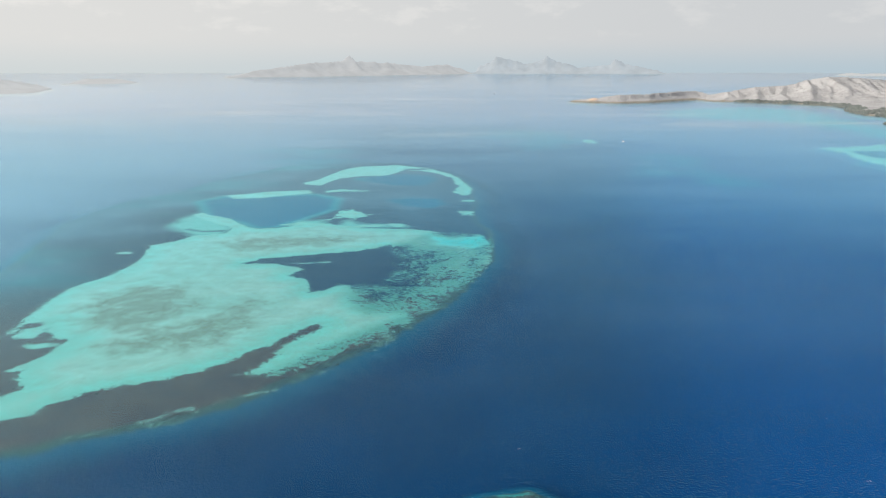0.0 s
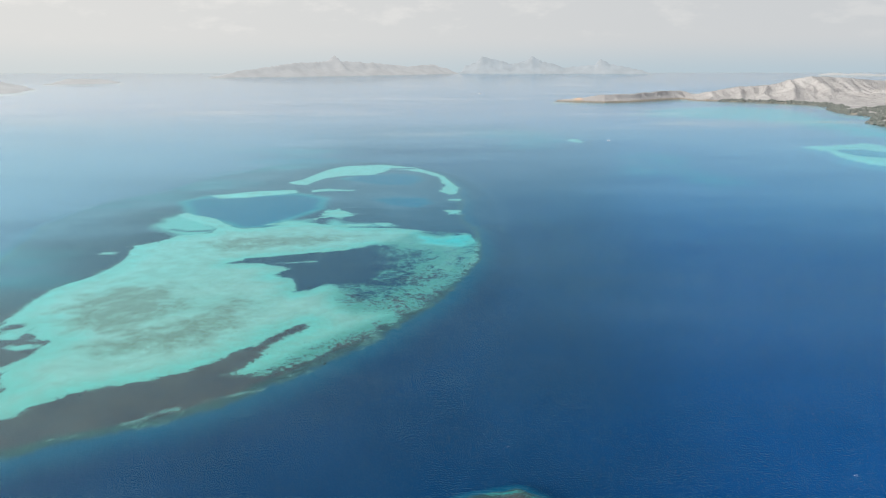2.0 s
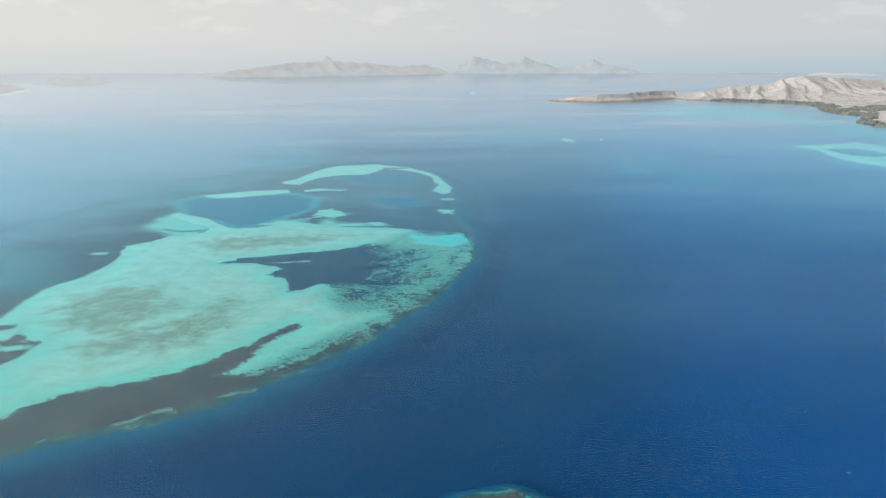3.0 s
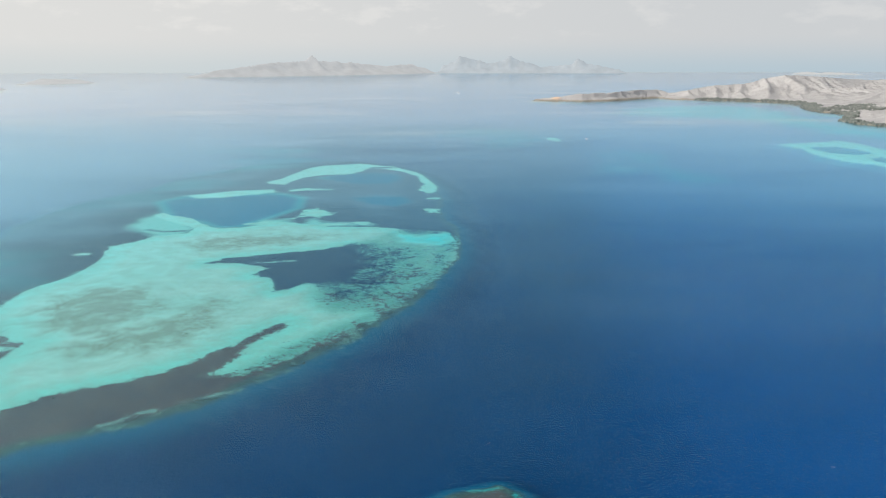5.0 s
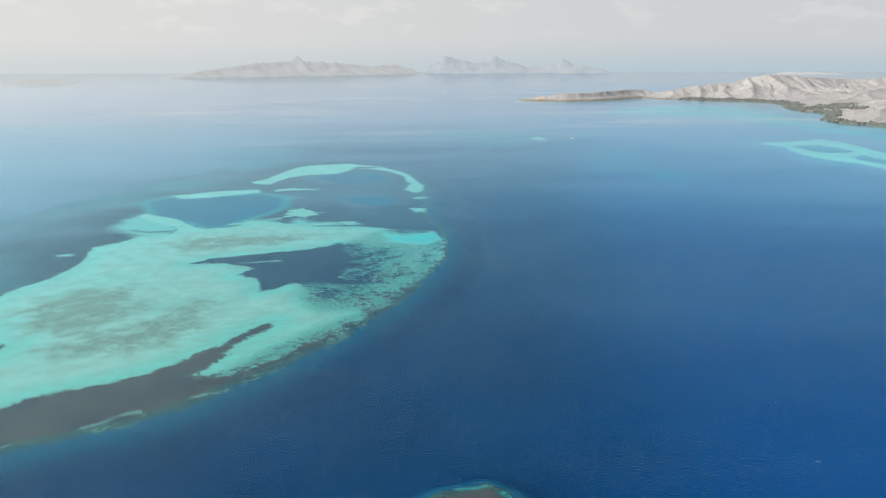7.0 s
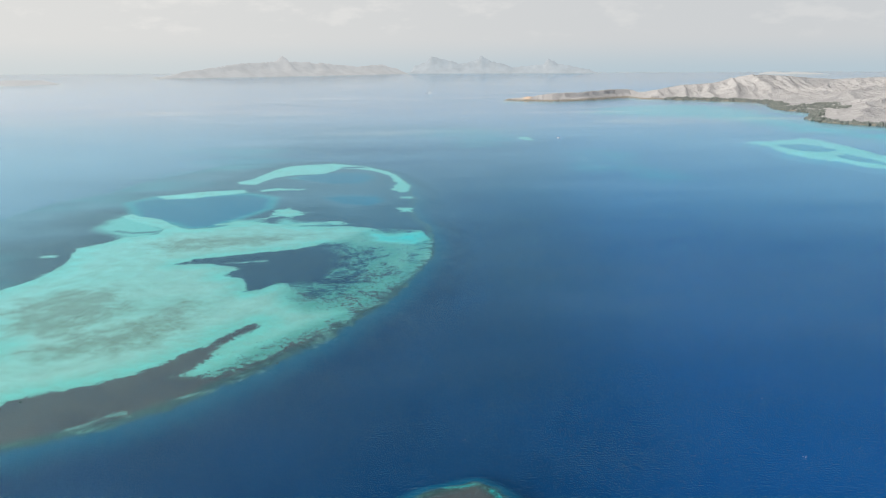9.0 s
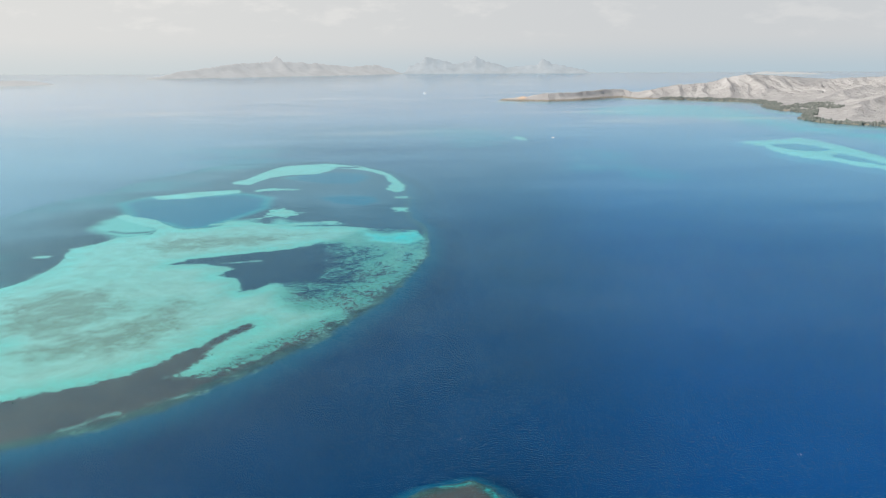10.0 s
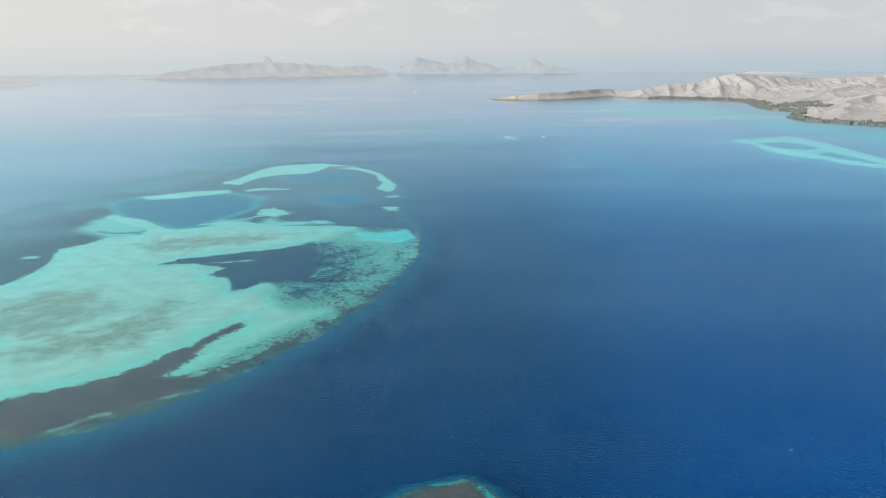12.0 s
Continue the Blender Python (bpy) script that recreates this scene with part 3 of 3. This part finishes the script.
# ---- islands ----
def island(name, label, coast, ridges, step, mat, gully=1.0, seed=1, cliff=None, hollow=1.15):
    """A hilly island: land rises from its coast to its ridges, cut by gullies."""
    cx, cy = [p[0] for p in coast], [p[1] for p in coast]
    xs = np.arange(min(cx) - 2 * step, max(cx) + 3 * step, step)
    ys = np.arange(min(cy) - 2 * step, max(cy) + 3 * step, step)
    x, y = np.meshgrid(xs, ys)
    warp = 5 * step
    px = x + warp * (fbm(x / (9 * step), y / (9 * step), 3, seed) - 0.5)
    py = y + warp * (fbm(x / (9 * step), y / (9 * step), 3, seed + 40) - 0.5)
    d = inside(coast, px, py)
    z = np.zeros(x.shape)
    for line in ridges:
        near, share, which = nearest(line, px, py, False)
        tops = np.array([p[2] for p in line])
        top = tops[which] + (tops[which + 1] - tops[which]) * share
        lengths = np.concatenate([[0], np.cumsum([math.dist(line[i][:2], line[i + 1][:2]) for i in range(len(line) - 1)])])
        along = lengths[which] + share * (lengths[which + 1] - lengths[which])
        land = np.maximum(d, 0)
        up = land / (land + near + 1e-6)
        saw = along / (7 * step) + 1.6 * fbm(px / (14 * step), py / (14 * step), 3, seed + 7)
        spur = np.abs(2 * (saw - np.floor(saw)) - 1) ** 1.3
        cut = gully * 4 * up * (1 - up)
        rill = along / (2.7 * step) + 1.1 * fbm(px / (7 * step), py / (7 * step), 3, seed + 21)
        rill = np.abs(2 * (rill - np.floor(rill)) - 1)
        rise = top * up ** hollow * (1 - 0.32 * cut * spur) * (1 - 0.17 * cut * rill)
        rise = rise * (1 - 0.45 * cut * (1 - fbm(px / (6 * step), py / (6 * step), 4, seed + 13, True)))
        z = np.maximum(z, rise)
    z = z + smooth(d, 0, 2 * step) * (0.6 + 1.2 * fbm(x / (3 * step), y / (3 * step), 3, seed + 5))
    z = np.where(d > 0, z, np.maximum(-6.0, d * 2.5))
    red = np.zeros(x.shape)
    if cliff:
        red = np.clip(1.4 - np.hypot((x - cliff[0]) / cliff[2], (y - cliff[1]) / cliff[2]), 0, 1)
        z = z + 3.0 * smooth(red, 0.2, 0.6) * smooth(d, 0, 4)
    ob = sheet(name, xs, ys, z, mat, {"shore": d, "cliff": red}, d > -2.5 * step)
    tagged(ob, label, "island", kind="" if mat is HILL else "structure")
    return ob, (xs, ys, z, d)


EAST_COAST = [(234, 1482), (270, 1452), (330, 1429), (379, 1450), (450, 1505), (507, 1556), (514, 1492), (552, 1472), (602, 1427), (645, 1395),
              (664, 1349), (657, 1272), (608, 1163), (602, 1106), (606, 1064), (585, 1018), (557, 977), (536, 928), (530, 891), (537, 863),
              (553, 843), (575, 815), (640, 765), (760, 690), (1300, 690), (1400, 1600), (1000, 1760), (740, 1720), (590, 1680), (500, 1650),
              (400, 1560), (320, 1510), (245, 1500)]
EAST_RIDGES = [
    [(240, 1490, 1), (280, 1478, 5), (328, 1468, 12), (388, 1489, 13), (464, 1556, 16), (520, 1600, 15), (537, 1578, 7.4), (569, 1551, 15),
     (612, 1540, 24), (668, 1533, 27), (706, 1527, 38), (746, 1518, 44.6), (800, 1525, 42), (881, 1549, 36.5), (952, 1565, 33.4),
     (1016, 1548, 37), (1091, 1496, 40.5), (1167, 1437, 39)],
    [(565, 981, 1), (591, 965, 8.4), (645, 990, 17), (717, 1038, 25.5), (809, 1083, 35), (897, 1103, 38)],
    [(627, 1186, 1), (662, 1190, 2.4), (720, 1226, 6.3), (808, 1290, 20), (899, 1350, 27)],
    # spurs that run down from the main ridge
    [(706, 1527, 39), (694, 1482, 27), (668, 1428, 9), (648, 1398, 1)],
    [(746, 1518, 45), (752, 1465, 26), (738, 1412, 9)],
    [(800, 1525, 42), (802, 1470, 25), (790, 1410, 9)],
    [(840, 1537, 39), (850, 1480, 24), (846, 1420, 10)],
    [(668, 1533, 27), (644, 1478, 12), (626, 1420, 2)],
    [(612, 1540, 24), (596, 1488, 9), (586, 1446, 2)],
    [(569, 1551, 15), (548, 1505, 7), (535, 1486, 2)],
    [(717, 1038, 25.5), (668, 1090, 6)], [(645, 990, 17), (590, 915, 8), (560, 870, 2)], [(717, 1038, 25), (690, 930, 14), (640, 840, 4)],
    [(809, 1083, 35), (770, 1000, 24), (740, 880, 12)], [(808, 1290, 20), (772, 1210, 8)]]
east, east_land = island("hilly_island", "dry grassy hilly island with gullied slopes and wooded shore", EAST_COAST, EAST_RIDGES, 3.5, HILL,
                         cliff=(281, 1462, 9), hollow=1.5)

# far backdrop: islands along the horizon, their haze painted as emission
FAR_COAST = [(-992, 3567), (-767, 3765), (-478, 3994), (-131, 4350), (195, 4758), (203, 4948), (-142, 4750), (-534, 4470), (-847, 4167), (-1070, 3856)]
FAR_RIDGE = [(-995, 3669, 4), (-888, 3748, 30), (-785, 3873, 49), (-672, 3996, 66), (-578, 4112, 71), (-520, 4150, 74), (-493, 4173, 110), (-460, 4220, 76), (-423, 4261, 73),
             (-253, 4395, 63), (-119, 4550, 43), (27, 4702, 58), (164, 4849, 9)]
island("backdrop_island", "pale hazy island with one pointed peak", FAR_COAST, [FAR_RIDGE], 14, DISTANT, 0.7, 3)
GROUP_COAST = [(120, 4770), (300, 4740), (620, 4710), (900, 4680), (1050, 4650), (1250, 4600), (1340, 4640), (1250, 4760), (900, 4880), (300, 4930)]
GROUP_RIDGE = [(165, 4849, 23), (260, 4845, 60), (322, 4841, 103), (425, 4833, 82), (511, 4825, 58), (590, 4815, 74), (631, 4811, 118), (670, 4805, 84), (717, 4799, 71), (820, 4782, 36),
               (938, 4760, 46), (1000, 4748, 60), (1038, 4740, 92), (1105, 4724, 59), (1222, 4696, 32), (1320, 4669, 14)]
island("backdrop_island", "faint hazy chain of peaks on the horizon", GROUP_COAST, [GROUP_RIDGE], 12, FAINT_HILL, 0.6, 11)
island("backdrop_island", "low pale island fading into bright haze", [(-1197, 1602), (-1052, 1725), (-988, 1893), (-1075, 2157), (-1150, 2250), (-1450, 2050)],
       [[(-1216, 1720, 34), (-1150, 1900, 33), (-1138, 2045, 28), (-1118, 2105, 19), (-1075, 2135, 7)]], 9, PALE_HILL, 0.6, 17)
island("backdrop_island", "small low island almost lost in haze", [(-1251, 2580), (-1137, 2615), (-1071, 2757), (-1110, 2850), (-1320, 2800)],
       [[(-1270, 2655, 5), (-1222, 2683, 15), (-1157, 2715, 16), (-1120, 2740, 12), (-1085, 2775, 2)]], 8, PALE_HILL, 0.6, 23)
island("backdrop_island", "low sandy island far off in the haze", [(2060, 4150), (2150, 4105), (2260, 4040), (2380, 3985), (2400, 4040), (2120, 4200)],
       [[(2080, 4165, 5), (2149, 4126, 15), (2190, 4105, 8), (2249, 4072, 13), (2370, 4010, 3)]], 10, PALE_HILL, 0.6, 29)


# ---- woods on the island's shore ----
def land_height(land, x, y):
    xs, ys, z, d = land
    i = np.clip(np.searchsorted(xs, x) - 1, 0, len(xs) - 2)
    j = np.clip(np.searchsorted(ys, y) - 1, 0, len(ys) - 2)
    return z[j, i], d[j, i]


def blob_shape(fine=1):
    bm = bmesh.new()
    bmesh.ops.create_icosphere(bm, subdivisions=fine, radius=1.0)
    co = np.array([v.co[:] for v in bm.verts])
    tri = np.array([[v.index for v in f.verts] for f in bm.faces])
    bm.free()
    return co, tri


def clumps(name, places, mat, rng, fine=1):
    """One mesh of uneven leafy clumps: rows of x, y, z, width, height."""
    co, tri = blob_shape(fine)
    verts, faces, n = [], [], 0
    for x, y, z, w, h in places:
        for k in range(3):
            size = np.array([w, w, h]) * rng.uniform(0.55, 1.0)
            off = np.array([rng.normal(0, 0.4 * w), rng.normal(0, 0.4 * w), rng.uniform(0.15, 0.55) * h])
            shape = co * rng.uniform(0.72, 1.22, (len(co), 1)) * size * 0.62
            verts.append(shape + off + (x, y, z))
            faces.append(tri + n)
            n += len(co)
    me = bpy.data.meshes.new(name)
    me.from_pydata(np.concatenate(verts).tolist(), [], np.concatenate(faces).tolist())
    me.materials.append(mat)
    return new(name, me)


rng = np.random.default_rng(5)
mangroves, shrubs = [], []
tries = rng.uniform((500, 800), (800, 1520), (90000, 2))
tz, td = land_height(east_land, tries[:, 0], tries[:, 1])
which = nearest(EAST_COAST, tries[:, 0], tries[:, 1], True)[2]
dense = fbm(tries[:, 0] / 26, tries[:, 1] / 26, 3, 77)
depth = {7: 9, 8: 14, 9: 18, 10: 19, 11: 22, 12: 15, 13: 15, 14: 17, 15: 14, 16: 12, 17: 11, 18: 12, 19: 12, 20: 11, 21: 11}
for (x, y), z, d, i, n in zip(tries, tz, td, which, dense):
    if d < -1.0 or len(mangroves) > 2200:
        continue
    in_plain = z < 7.5 and ((x - 668) / 62) ** 2 + ((y - 1105) / 75) ** 2 < 1
    if (d < depth.get(i, 0) * (0.25 + 1.3 * n) and z < 6 and rng.random() < 0.75) or (in_plain and n > 0.44 and rng.random() < 0.30):
        w = rng.uniform(1.5, 2.9)
        mangroves.append((x, y, z - 0.5, w, w * rng.uniform(1.0, 1.6)))
    elif z > 3 and rng.random() < 0.006 and n > 0.5:
        w = rng.uniform(0.7, 1.5)
        shrubs.append((x, y, z - 0.3, w, w))
tries = rng.uniform((240, 1420), (560, 1620), (9000, 2))
tz, td = land_height(east_land, tries[:, 0], tries[:, 1])
dense = fbm(tries[:, 0] / 20, tries[:, 1] / 20, 3, 78)
for (x, y), z, d, n in zip(tries, tz, td, dense):
    if 0.5 < d and ((d < 4 and n > 0.5 and rng.random() < 0.25) or rng.random() < 0.03):
        w = rng.uniform(0.6, 1.4)
        shrubs.append((x, y, z - 0.3, w, w * 0.9))
tagged(clumps("mangrove_trees", mangroves, LEAF, rng), "grey-green mangrove trees crowded along the muddy shore", "trees", kind="stuff")
tagged(clumps("shrubs", shrubs, LEAF, rng), "low dark shrubs scattered over dry grassy slopes", "shrubs", kind="stuff")


# ---- boulders along the island's shore ----
rocks = []
for i in range(len(EAST_COAST) - 10):
    (ax, ay), (bx, by) = EAST_COAST[i], EAST_COAST[i + 1]
    for _ in range(int(math.dist((ax, ay), (bx, by)) / 2.2)):
        t = rng.random()
        x, y = ax + (bx - ax) * t + rng.normal(0, 3), ay + (by - ay) * t + rng.normal(0, 3)
        z, d = land_height(east_land, np.array([x]), np.array([y]))
        if -1.5 < d[0] < 4:
            w = rng.uniform(0.4, 1.5)
            rocks.append((x, y, max(z[0], -0.3) - 0.2, w, w * 0.8))
ROCK = paint_material("shore_rock", (0.44, 0.40, 0.36), 0.9)
rocky_shore = clumps("rocky_shore", rocks, ROCK, rng)
rocky_shore.parent = east
tagged(rocky_shore, "brown boulders and ledges at the waterline", kind="stuff")

# ---- coral heads on the reef ----
tries = rng.uniform((-130, 100), (26, 350), (60000, 2))
cx, cy = tries[:, 0], tries[:, 1]
broken = np.max([inside(o, cx, cy) for o in RUBBLE], axis=0)
weedy = np.max([inside(o, cx, cy) for o in WEED[:2]], axis=0)
on_sand = np.minimum(inside(SAND_SOUTH + SAND_NORTH, cx, cy), -inside(POOL, cx, cy))
on_mound = inside(MOUND, cx, cy)
patchy = fbm(cx / 7, cy / 7, 3, 51)
chance = 0.10 * smooth(broken, -2, 5) + 0.035 * smooth(weedy, -2, 4) + 0.22 * np.exp(-(on_sand / 1.6) ** 2) + 0.08 * smooth(on_mound, 0, 2)
picked = rng.random(len(cx)) < chance * smooth(patchy, 0.38, 0.62)
heads = [(x, y, -0.75, w, 0.55) for x, y, w in zip(cx[picked], cy[picked], rng.uniform(0.25, 0.8, picked.sum()))][:1600]
tagged(clumps("coral_heads", heads, CORAL, rng), "dark rounded coral heads scattered over pale sand under shallow water", "coral", kind="stuff")


# ---- boats ----
def link_mesh(name, bm, mat, parent=None, label=""):
    me = bpy.data.meshes.new(name)
    bm.to_mesh(me)
    bm.free()
    me.materials.append(mat)
    ob = new(name, me)
    ob.parent = parent
    if label:
        ob["label"] = label
    return ob


def hull_mesh(length, beam, side):
    """A boat's hull: ribs from stern to bow, rising and narrowing forward, closed by a deck."""
    bm = bmesh.new()
    rows = []
    for k in range(9):
        s = k / 8
        half = beam / 2 * (0.8 + 0.2 * math.sin(s * math.pi)) * (1 - s ** 3.2) + 0.02
        rise = side * (1 + 0.55 * s * s)
        y = (s - 0.5) * length
        rows.append([bm.verts.new((px * half, y + 0.06 * length * s * pz, pz * rise - 0.35 * side))
                     for px, pz in ((-1, 1), (-0.85, 0.45), (-0.35, 0.05), (0.35, 0.05), (0.85, 0.45), (1, 1))])
    for a, b in zip(rows, rows[1:]):
        for i in range(5):
            bm.faces.new((a[i], a[i + 1], b[i + 1], b[i]))
        bm.faces.new((a[5], a[0], b[0], b[5]))
    bm.faces.new(rows[0])
    bm.faces.new(rows[-1][::-1])
    bmesh.ops.recalc_face_normals(bm, faces=bm.faces)
    return bm


def block_mesh(size, at, bevel=0.06):
    bm = bmesh.new()
    bmesh.ops.create_cube(bm, size=1.0, matrix=Matrix.LocRotScale(at, None, size))
    bmesh.ops.bevel(bm, geom=bm.edges[:], offset=bevel, segments=2, affect="EDGES")
    return bm


def pole_mesh(radius, height, at):
    bm = bmesh.new()
    bmesh.ops.create_cone(bm, cap_ends=True, segments=8, radius1=radius, radius2=radius * 0.6, depth=height,
                          matrix=Matrix.Translation((at[0], at[1], at[2] + height / 2)))
    return bm


WHITE = paint_material("white_boat_paint", (0.82, 0.82, 0.80))
TIMBER = paint_material("dark_boat_timber", (0.12, 0.08, 0.055), 0.6)
GLASS = paint_material("dark_cabin_glass", (0.03, 0.035, 0.04), 0.15)


def boat(label, x, y, turn, length, hull_mat, mast):
    beam, side = length * 0.27, length * 0.13
    root = new("boat")
    tagged(root, label, "boat", "boats on the strait")
    link_mesh("hull", hull_mesh(length, beam, side), hull_mat, root)
    deck = side * 0.7
    link_mesh("cabin", block_mesh((beam * 0.62, length * 0.42, side * 1.1), (0, -length * 0.08, deck + side * 0.5)), WHITE, root)
    for sx in (-1, 1):
        link_mesh("cabin_window", block_mesh((0.05, length * 0.34, side * 0.2), (sx * beam * 0.315, -length * 0.08, deck + side * 0.65), 0.015), GLASS, root)
    link_mesh("roof", block_mesh((beam * 0.78, length * 0.52, side * 0.12), (0, -length * 0.08, deck + side * 1.12), 0.03), WHITE, root)
    if mast:
        link_mesh("mast", pole_mesh(length * 0.008, length * 0.55, (0, length * 0.2, deck)), TIMBER, root)
    root.matrix_world = pose(x, y, 0, 0, 0, turn)
    return root


boat("white wooden tour boat with cabin and mast at anchor", 119, 1815, 42, 10, WHITE, True)
boat("small dark wooden boat lying beside a larger one", 109, 1822, 70, 4.5, TIMBER, False)
boat("small white motorboat alone on open water", 172, 737, 25, 3.6, WHITE, False)


# ---- foam flecks where small waves break ----
def foam_mesh(rng):
    me = bpy.data.meshes.new("foam_flecks")
    verts, faces = [], []
    for _ in range(42):
        y = rng.uniform(118, 420)
        x = rng.uniform(-0.25, 0.75) * y
        if x < 30 and y > 170 + 2.0 * x:
            continue
        for _ in range(rng.integers(1, 4)):
            cx, cy = x + rng.normal(0, 0.7), y + rng.normal(0, 0.35)
            long, wide = rng.uniform(0.10, 0.26), rng.uniform(0.05, 0.09)
            n = len(verts)
            for k in range(7):
                a = k / 7 * math.tau
                r = rng.uniform(0.6, 1.1)
                verts.append((cx + long * r * math.cos(a), cy + wide * r * math.sin(a) + 0.3 * long * math.cos(a), 0.03))
            verts.append((cx, cy, 0.06))
            faces += [(n + k, n + (k + 1) % 7, n + 7) for k in range(7)]
    me.from_pydata(verts, [], faces)
    return me


foam = new("foam_flecks", foam_mesh(np.random.default_rng(8)))
foam.data.materials.append(paint_material("sea_foam", (0.68, 0.79, 0.88), 0.9))
tagged(foam, "tiny white foam flecks on breaking ripples", "foam", kind="stuff")
